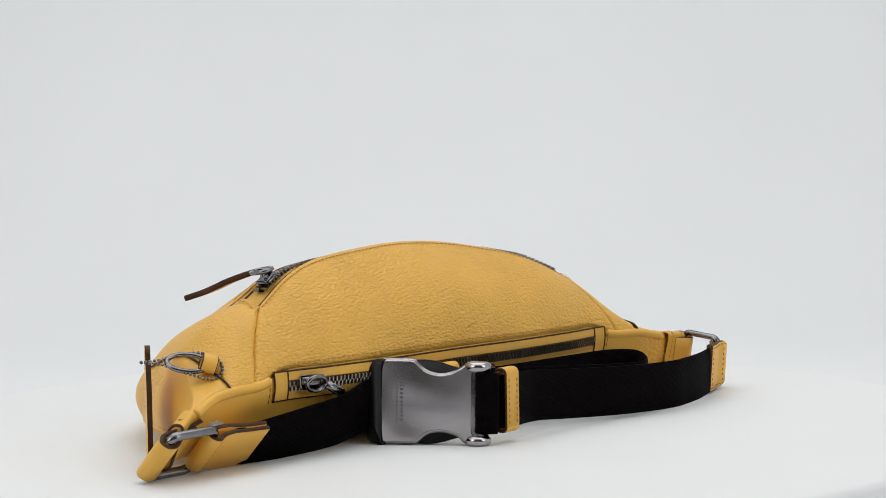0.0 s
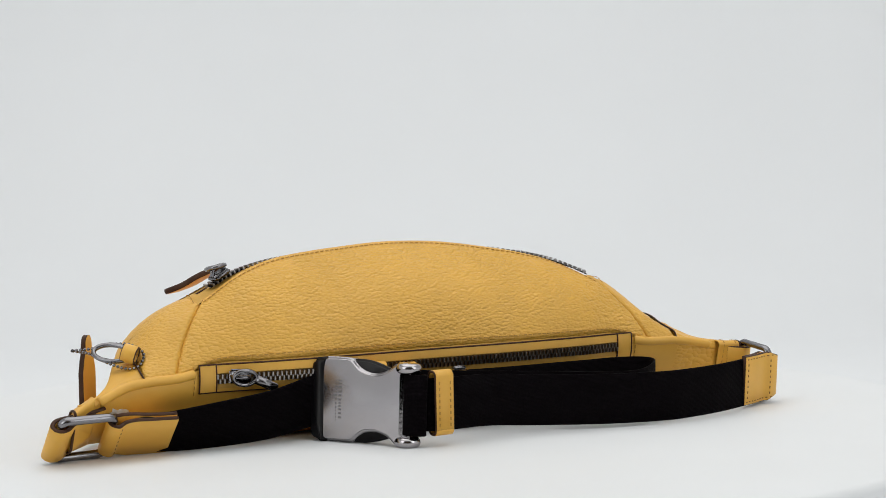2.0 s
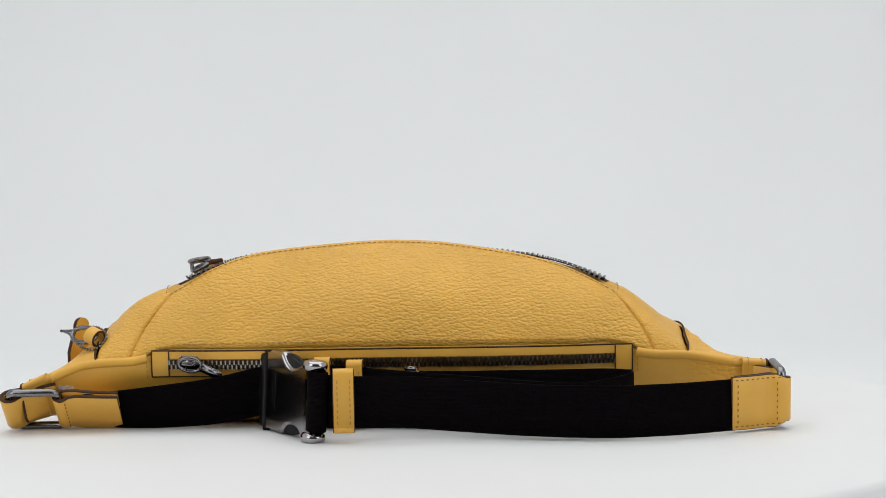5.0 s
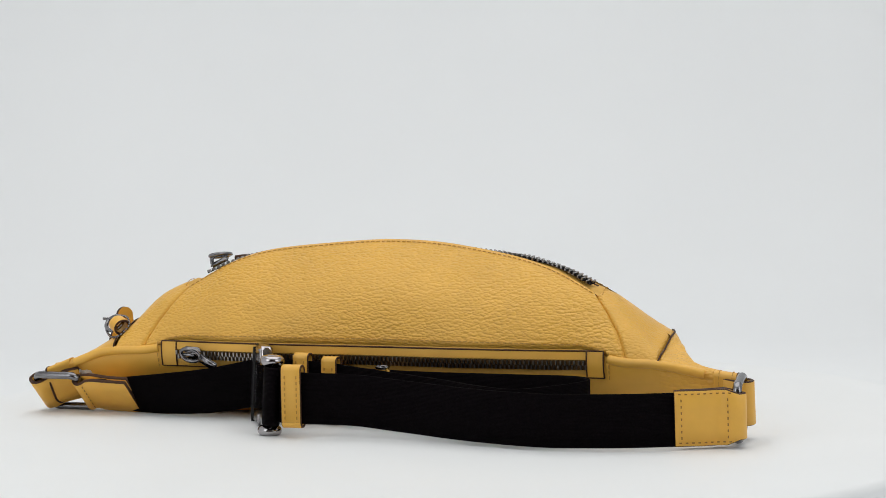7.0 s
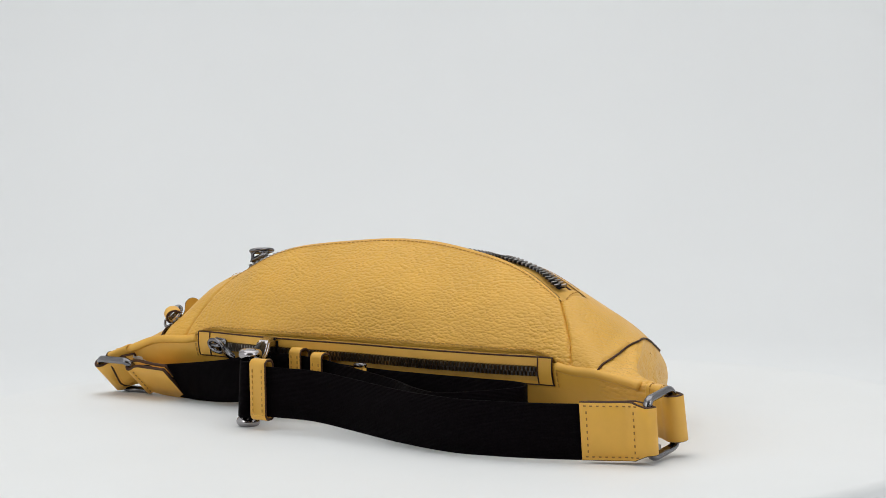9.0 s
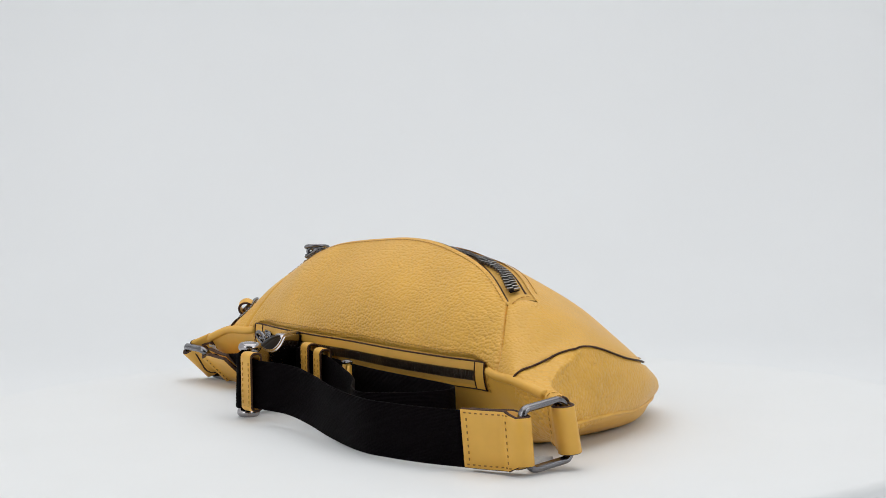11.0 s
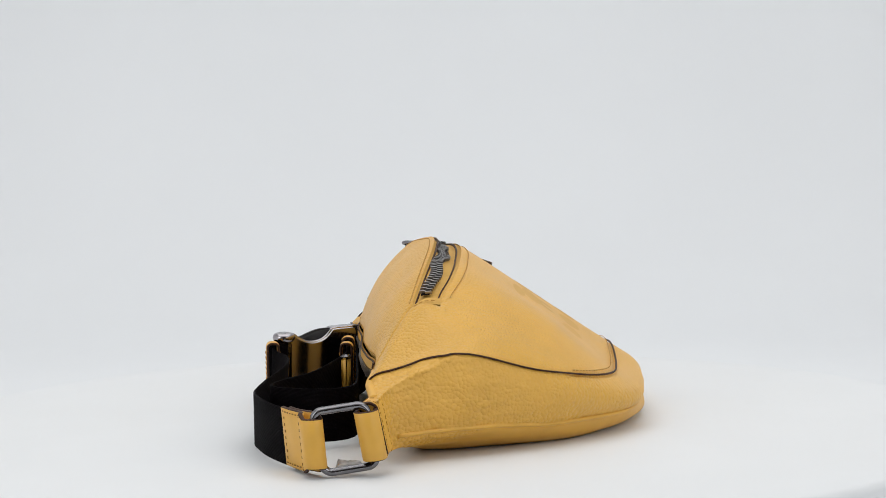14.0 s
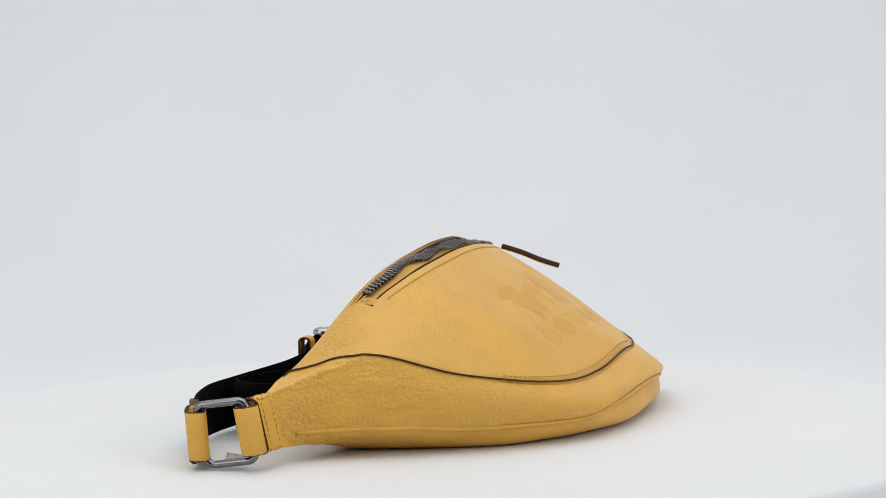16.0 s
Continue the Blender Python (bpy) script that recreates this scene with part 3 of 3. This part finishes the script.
def hardware():
    collar((0.1865, -0.0406, 0.0240), (0.2002, -0.0440, 0.0232), (0.06, -0.20, 1), 0.0150, 0.0046)
    collar((-0.2355, -0.0405, 0.0232), (-0.2480, -0.0470, 0.0178), (0.0, -0.50, 0.87), 0.0145, 0.0058, plain=True)
    Z = np.array([0, 0, 1.0])
    # end with the upright ring
    d = unit((-0.06, 0.99, 0.12))
    rise = unit((0.03, -0.17, 0.98))
    c = np.array([0.2040, -0.0588, 0.0200])
    tube("metal_ring", ring_path(c, d, rise, 0.0140, 0.0162, 0.005, 64), 0.0021, M_METAL, BAG, 10, closed=True, flat=1.25, normals=np.tile(np.cross(d, rise), (64, 1)), label="rounded rectangular gunmetal ring")
    loop = spline([(0.1930, -0.0425, 0.0228), (0.1985, -0.0412, 0.0224), (0.2040, -0.0405, 0.0220), (0.2085, -0.0436, 0.0216), (0.2078, -0.0490, 0.0212), (0.2030, -0.0508, 0.0212), (0.1985, -0.0482, 0.0216), (0.1930, -0.0456, 0.0222)], 50)
    band("leather_loop", loop, np.tile(unit((0.0, -0.18, 1)), (50, 1)), 0.0262, 0.0024, BAG, "yellow leather loop folded round the ring")
    tab = spline([(0.1735, -0.0898, 0.0175), (0.186, -0.0848, 0.0176), (0.1962, -0.0800, 0.0178), (0.2022, -0.0802, 0.0180), (0.2080, -0.0780, 0.0182), (0.2090, -0.0730, 0.0182), (0.2050, -0.0702, 0.0180), (0.197, -0.0738, 0.0178), (0.187, -0.0808, 0.0176), (0.176, -0.0858, 0.0175)], 70)
    up = np.tile(unit((0, -0.08, 1)), (70, 1))
    t = band("strap_tab", tab, up, np.interp(np.arange(70), [0, 21, 29, 44, 53, 69], [0.0318, 0.0318, 0.0262, 0.0262, 0.0318, 0.0318]), 0.0024, BAG, "stitched yellow leather tab holding the webbing end")
    tab_stitches(t, tab[:26], up[:26], 0.0318)
    # end with the leaning ring
    up3 = unit((0.02, -0.72, 0.70))
    d = unit((1, 0.03, 0))
    n3 = np.cross(d, up3)
    c = np.array([-0.2412, -0.0468, 0.0140])
    tube("metal_ring", ring_path(c, d, up3, 0.0152, 0.0168, 0.005, 64), 0.0021, M_METAL, BAG, 10, closed=True, flat=1.25, normals=np.tile(n3, (64, 1)), label="rounded rectangular gunmetal ring")
    loop = spline([c + d * 0.012 - n3 * 0.009, c + d * 0.002 - n3 * 0.0065, c - d * 0.009 - n3 * 0.0052, c - d * 0.0165 - n3 * 0.0036, c - d * 0.0195 + n3 * 0.0002, c - d * 0.0165 + n3 * 0.0036, c - d * 0.0115 + n3 * 0.0030, c - d * 0.006 - n3 * 0.001, c + d * 0.006 - n3 * 0.0055], 56)
    band("leather_loop", loop, np.tile(up3, (56, 1)), 0.0275, 0.0024, BAG, "yellow leather loop folded round the ring")
    e = np.array([-0.1905, -0.0452, 0.0128])
    tab = spline([e + n3 * 0.002, e * 0.6 + c * 0.4 + d * 0.006 + n3 * 0.002, c + d * 0.0215 + n3 * 0.0022, c + d * 0.0165 + n3 * 0.0042, c + d * 0.0125 + n3 * 0.0015, c + d * 0.0140 - n3 * 0.0030, c + d * 0.0200 - n3 * 0.0028, e * 0.6 + c * 0.4 + d * 0.006 - n3 * 0.0014, e - n3 * 0.0012], 70)
    ups = np.tile(up3, (70, 1))
    t = band("strap_tab", tab, ups, np.interp(np.arange(70), [0, 14, 20, 48, 55, 69], [0.0318, 0.0318, 0.0272, 0.0272, 0.0318, 0.0318]), 0.0024, BAG, "stitched yellow leather tab holding the webbing end")
    tab_stitches(t, tab[:26], ups[:26], 0.0318, plain=True)


def tab_stitches(parent, P, up, width, plain=False):
    T = frames_along(P)
    N = np.cross(T, up)
    rows = []
    for s in (-1, 1):
        for v in () if plain else (1, -1):
            Q = P + up * (width / 2 - 0.0022) * v + N * 0.00125 * s
            rows.append(stitch_data(Q, N * s, 0.0014, 0.0021, 0.00032))
        for i in (22,) if plain else (2, 22):
            line = np.array([P[i] + up[i] * f * (width / 2 - 0.0022) + N[i] * 0.00125 * s for f in np.linspace(-1, 1, 20)])
            rows.append(stitch_data(line, np.tile(N[i] * s, (20, 1)), 0.0014, 0.0021, 0.00032))
    for row in rows:
        part("stitches", mesh_of(*row), M_DARKTHREAD, parent, smooth=False)


hardware()


# ---- webbing strap, keepers and buckle ----
BU = unit((0.0322, -0.0513, -0.0008))
BN = unit((-0.0513, -0.0322, 0.06 * 0.06))
BV = unit(np.cross(BN, BU)) * (1 if np.cross(BN, BU)[2] > 0 else -1)
BO = np.array([-0.0972, -0.0504, 0.0247])


def strap():
    Z = np.array([0, 0, 1.0])
    outer = spline([(-0.0585, -0.0945, 0.0235), (-0.0600, -0.0985, 0.0236), (-0.0590, -0.1030, 0.0237), (-0.0530, -0.1040, 0.0237), (-0.0400, -0.1015, 0.0232), (-0.015, -0.0945, 0.0220), (0.015, -0.0960, 0.0197), (0.06, -0.1045, 0.0175), (0.1, -0.1090, 0.0167), (0.125, -0.1055, 0.0166), (0.15, -0.0985, 0.0166), (0.178, -0.0870, 0.0168), (0.186, -0.0827, 0.017)], 130)
    lean = np.array([unit((0.0, 0.13 * max(0, 1 - abs(p[0] + 0.01) / 0.07), 1)) for p in outer])
    ribbon("webbing", outer, lean, 0.0300, 0.0015, M_WEB, BAG, "black woven webbing strap")
    inner = spline([(-0.086, -0.0535, 0.0245), (-0.05, -0.0550, 0.0235), (-0.03, -0.0570, 0.0215), (0.0287, -0.0755, 0.0185), (0.062, -0.0940, 0.0178), (0.085, -0.1000, 0.0175), (0.107, -0.0850, 0.0185), (0.1185, -0.0670, 0.0195), (0.106, -0.0535, 0.0195), (0.07, -0.0500, 0.0190), (0.0, -0.0490, 0.0190), (-0.06, -0.0480, 0.021), (-0.098, -0.0490, 0.0235)], 150)
    ribbon("webbing", inner, np.tile(Z, (150, 1)), 0.0300, 0.0015, M_WEB, BAG, "doubled inner layer of black webbing")
    side = spline([(-0.212, -0.0462, 0.0130), (-0.190, -0.0455, 0.0130), (-0.165, -0.0475, 0.0145), (-0.135, -0.0500, 0.0175), (-0.112, -0.0465, 0.0215), (-0.099, -0.0465, 0.0240)], 60)
    f = np.linspace(0, 1, 60)[:, None]
    ups = unit((0.02, -0.72, 0.70)) * (1 - f ** 0.8) + Z * f ** 0.8
    ribbon("webbing", side, ups, 0.0300, 0.0015, M_WEB, BAG, "black woven webbing strap")
    # loop of webbing round the clip's end bar
    c = BO + BU * 0.0585
    wrap = [c + BU * 0.0075 * math.cos(a) + BN * 0.0045 * math.sin(a) for a in np.linspace(2.2, -2.2, 26)]
    ribbon("webbing", wrap, np.tile(BV, (26, 1)), 0.0345, 0.0015, M_WEB, BAG, "webbing loop on the clip bar")
    # leather keepers
    for c, run, h, w, label in (((-0.0505, -0.1035, 0.0245), (1, 0.08, 0), 0.0178, 0.0125, "yellow stitched leather strap keeper"),
                                ((-0.0665, -0.0540, 0.0245), (1, -0.03, 0), 0.0187, 0.0105, "yellow stitched leather strap keeper"),
                                ((-0.0470, -0.0552, 0.0235), (1, -0.06, 0), 0.0180, 0.0105, "yellow stitched leather strap keeper")):
        run = unit(run)
        n = unit(np.cross(run, Z))
        path = ring_path(c, n, Z, 0.0036, h, 0.0028, 56)
        path = np.vstack([path, path[:1]])
        k = band("keeper", path, np.tile(run, (57, 1)), w, 0.0016, BAG, label)
        rows = []
        for s in (-1, 1):
            for q in (-1, 1):
                line = np.array([np.asarray(c) + n * 0.0046 * s + run * q * (w / 2 - 0.0026) + Z * v for v in np.linspace(-h + 0.003, h - 0.003, 20)])
                rows.append(stitch_data(line, np.tile(n * s, (20, 1)), 0.0018, 0.0016, 0.0003))
        for row in rows:
            part("stitches", mesh_of(*row), M_THREAD, k, smooth=False)


strap()


def strap_end():
    run, Z = unit((1, -0.28, 0)), np.array([0, 0, 1.0])
    n = np.cross(run, Z)
    c = np.array(END_AT)
    tip = part("strap_end", rounded_block(c, run * 0.0045, n * 0.0022, Z * 0.0145, 0.0011), M_SMOOTH, BAG, "yellow leather end of the strap")
    part("metal_tip", rounded_block(c + Z * 0.0152, run * 0.0040, n * 0.0030, Z * 0.0012, 0.0008), M_METAL, tip)


END_AT = (-0.013, -0.0560, 0.0215)
strap_end()


def prism(outline, low, high, bev):
    """A plate cut to an outline in the buckle's plane, its rims rounded."""
    bm = bmesh.new()
    lower = [bm.verts.new(BO + BU * u + BV * v + BN * low) for u, v in outline]
    upper = [bm.verts.new(BO + BU * u + BV * v + BN * high) for u, v in outline]
    n = len(outline)
    bm.faces.new(upper)
    bm.faces.new(lower[::-1])
    for i in range(n):
        j = (i + 1) % n
        bm.faces.new((lower[i], lower[j], upper[j], upper[i]))
    bmesh.ops.recalc_face_normals(bm, faces=bm.faces)
    rim = [e for e in bm.edges if all(abs(abs(f.normal.dot(Vector(BN))) - 1) < 0.2 for f in e.link_faces) is False and any(abs(f.normal.dot(Vector(BN))) > 0.9 for f in e.link_faces)]
    bmesh.ops.bevel(bm, geom=rim, offset=bev, segments=3, affect="EDGES")
    return bm


def smooth_outline(corners, n):
    P = np.array([(u, v, 0) for u, v in corners + corners[:1]], float)
    return [(p[0], p[1]) for p in even(spline(P, 400), n + 1)[:-1]]


def buckle():
    mm = 0.001
    shell = [(0.5, 24.5), (8, 24.6), (18.5, 24.4), (21, 22.5), (25, 19), (30, 17), (35, 16.6), (40, 17.6), (45, 20), (49, 22.8), (54, 23.6), (59, 22), (61, 18.5), (59.5, 17.4), (54, 17.2), (53.6, 10), (53.6, -10), (54, -17.4), (59.5, -17.6), (61, -19), (59.5, -23.4), (54, -25), (48.5, -23.2), (44, -19.5), (39, -17.6), (33, -17), (27, -18.2), (22.5, -21.5), (19, -24), (8, -24.4), (0.5, -24), (-1.2, -18), (-1.6, 0), (-1.2, 18)]
    outline = smooth_outline([(u * mm, v * mm) for u, v in shell], 150)
    body_ = part("buckle", prism(outline, -0.0045, 0.0045, 0.0018), M_BUCKLE, BAG, "glossy gunmetal side release buckle on the webbing")
    tongue = smooth_outline([(u * mm, v * mm) for u, v in [(10, 22), (20, 23.8), (30, 23.4), (40, 20.6), (46, 18), (48, 8), (48, -8), (46, -18), (40, -21.2), (30, -23.6), (20, -23.8), (10, -22)]], 80)
    part("tongue", prism(tongue, -0.0025, 0.0022, 0.0012), M_PLASTIC, body_, "black plastic release tongue")
    end = smooth_outline([(u * mm, v * mm) for u, v in [(2, 23.8), (-4, 23.6), (-8.5, 21), (-9.6, 10), (-9.6, -10), (-8.5, -21), (-4, -23.6), (2, -23.8)]], 60)
    part("socket", prism(end, -0.0056, 0.0052, 0.0022), M_PLASTIC, body_, "black socket end of the buckle")
    bar = np.array([BO + BU * 0.0565 + BV * v for v in np.linspace(-0.0235, 0.0225, 10)])
    tube("bar", bar, 0.0026, M_METAL, body_, 10, normals=np.tile(BN, (10, 1)))
    for v in (0.0203, -0.0213):
        cap = np.array([BO + BU * (0.0550 + 0.0046 * math.cos(t)) + BV * v + BN * 0.0042 * math.sin(t) for t in np.linspace(-2.8, 2.8, 24)])
        tube("horn", cap, 0.0031, M_BUCKLE, body_, 12, normals=np.tile(BV, (24, 1)))
    even_out = body_.modifiers.new("even_shading", "WEIGHTED_NORMAL")
    even_out.weight = 90
    # raised unreadable writing, as plain bars
    rng = random.Random(4)
    bars = []
    for u0, w in ((0.0090, 0.0004), (0.0118, 0.0009)):
        v = 0.0115
        while v > -0.0115:
            h = rng.uniform(0.0005, 0.0011)
            bars.append(box_data(BO + BU * u0 + BV * (v - h) + BN * 0.00455, BU * w, BV * h * 0.6, BN * 0.00006))
            v -= 2 * h + 0.0004
    part("raised_bars", mesh_of(*merged(bars)), M_METAL, body_, smooth=False)


buckle()


# ---- hang tag with its split ring and bead chain ----
def hang_tag():
    Z = np.array([0, 0, 1.0])
    w = unit((-0.568, -0.823, 0))
    c = np.array([-0.2238, 0.0015, 0.0])
    outline = []
    for i in range(13):
        a = math.pi * i / 12
        outline.append((0.0055 * math.cos(a), 0.0595 + 0.0055 * math.sin(a)))
    outline += [(-0.0058, 0.056), (-0.0085, 0.051), (-0.011, 0.044), (-0.011, 0.003), (0.011, 0.003), (0.011, 0.044), (0.0085, 0.051), (0.0058, 0.056)]
    n = np.cross(w, Z)
    P = [np.array([c + w * u + Z * v + n * s for u, v in outline]) for s in (-0.0014, 0.0014)]
    bm = bmesh.new()
    lo = [bm.verts.new(p) for p in P[0]]
    hi = [bm.verts.new(p) for p in P[1]]
    bm.faces.new(hi)
    bm.faces.new(lo[::-1])
    m = len(lo)
    for i in range(m):
        bm.faces.new((lo[i], lo[(i + 1) % m], hi[(i + 1) % m], hi[i])).material_index = 1
    bmesh.ops.recalc_face_normals(bm, faces=bm.faces)
    tag = part("hang_tag", bm, M_SMOOTH, BAG, "yellow leather hang tag with brown edges", smooth=False)
    tag.data.materials.append(M_EDGE)
    # split ring through a leather stub on the bag
    rc = np.array([-0.2165, -0.0240, 0.0565])
    u, v = unit((0.70, -0.62, -0.10)), unit((0.45, 0.45, 0.60))
    ring = tube("split_ring", ring_path(rc, u, v, 0.0112, 0.0058), 0.0014, M_METAL, tag, 8, closed=True, normals=np.tile(np.cross(u, v), (48, 1)), label="gunmetal split ring")
    stub = ring_path((-0.2085, -0.0310, 0.0560), unit((0.53, 0.85, 0)), unit((0.25, -0.15, 0.95)), 0.0050, 0.0046, None, 40)
    band("ring_stub", np.vstack([stub, stub[:1]]), np.tile(unit((0.8, -0.5, -0.3)), (41, 1)), 0.0085, 0.0016, tag)
    beads = []
    path = np.vstack([spline([(-0.2345, -0.0072, 0.0575), (-0.2280, -0.0110, 0.0580), (-0.2230, -0.0150, 0.0590), (-0.2145, -0.0200, 0.0610), (-0.2060, -0.0255, 0.0605), (-0.2010, -0.0320, 0.0560), (-0.2050, -0.0370, 0.0500), (-0.2120, -0.0350, 0.0485), (-0.2200, -0.0280, 0.0515), (-0.2270, -0.0160, 0.0560), (-0.2330, -0.0060, 0.0570), (-0.2345, -0.0072, 0.0575)], 400)])
    bm = bmesh.new()
    for p in even(path, 44):
        bmesh.ops.create_icosphere(bm, subdivisions=1, radius=0.00105, matrix=Matrix.Translation(p))
    part("bead_chain", bm, M_METAL, tag, "gunmetal bead chain")


hang_tag()


# ---- pressed mark on the front: plain shapes ----
def pressed_mark():
    def patch(a0, a1, k0, k1, lift, round_=True):
        A, K = np.meshgrid(np.linspace(a0, a1, 12), np.linspace(k0, k1, 10))
        if round_:
            am, km, ra, rk = (a0 + a1) / 2, (k0 + k1) / 2, (a1 - a0) / 2, (k1 - k0) / 2
            X, Y = (A - am) / ra, (K - km) / rk
            A = am + ra * X * np.sqrt(1 - Y ** 2 / 2)
            K = km + rk * Y * np.sqrt(1 - X ** 2 / 2)
        P, N = skin(A, K), skin_normal(A, K)
        return grid(P + N * (dent(P) + lift)[..., None])
    marks = []
    for i in range(5):
        a = 0.060 - i * 0.030
        marks.append(patch(a - 0.0115, a + 0.0115, 6.30, 6.52, 0.00014))
    for a0, a1, k0, k1 in ((0.030, 0.062, 5.72, 5.86), (0.018, 0.050, 5.84, 6.10), (-0.012, 0.022, 5.80, 6.02), (-0.058, -0.016, 5.62, 6.06), (0.036, 0.044, 6.06, 6.22), (0.022, 0.030, 6.06, 6.22), (-0.05, -0.032, 6.04, 6.22), (-0.028, -0.012, 6.04, 6.20), (0.0, 0.008, 6.0, 6.2)):
        marks.append(patch(a0, a1, k0, k1, 0.00014))
    for mark in marks:
        part("pressed_mark", mesh_of(*mark), M_PRESSED, BAG, "tone on tone pressed shape")


pressed_mark()


def care_papers():
    """Crumpled white tissue tucked in by the two rings."""
    paper = material("white_tissue", (0.8, 0.8, 0.8), 0.6)
    mottle(paper, (0.74, 0.74, 0.74), (0.84, 0.84, 0.84), 60.0)
    for c, u, v, w, h in (((0.1965, -0.0575, 0.0052), (0.1, 1, 0.1), (-0.8, 0.1, 0.5), 0.0070, 0.0036),
                          ((-0.2215, -0.0505, 0.0255), (1, 0.1, -0.15), (0.0, -0.55, 0.8), 0.0060, 0.0040)):
        c, u, v = np.array(c), unit(u), unit(v)
        n = np.cross(u, v)
        P = np.array([[c + u * s * w * (1 - 0.25 * t) + v * t * h + n * 0.0025 * noise.noise(Vector((s * 1.9 + c[0] * 50, t * 1.6, 0.3))) for s in np.linspace(-1, 1, 14)] for t in np.linspace(-1, 1, 10)])
        bm = mesh_of(*grid(P))
        bmesh.ops.solidify(bm, geom=bm.faces[:], thickness=0.0003)
        part("tissue", bm, paper, BAG, "crumpled white tissue by the ring")


care_papers()


def motions():
    rows = [(t, pose(0, 0, 0, 0, 0, a)) for t, a in TURN]
    walk(TURNTABLE, rows)
    walk(BAG, rows)


motions()
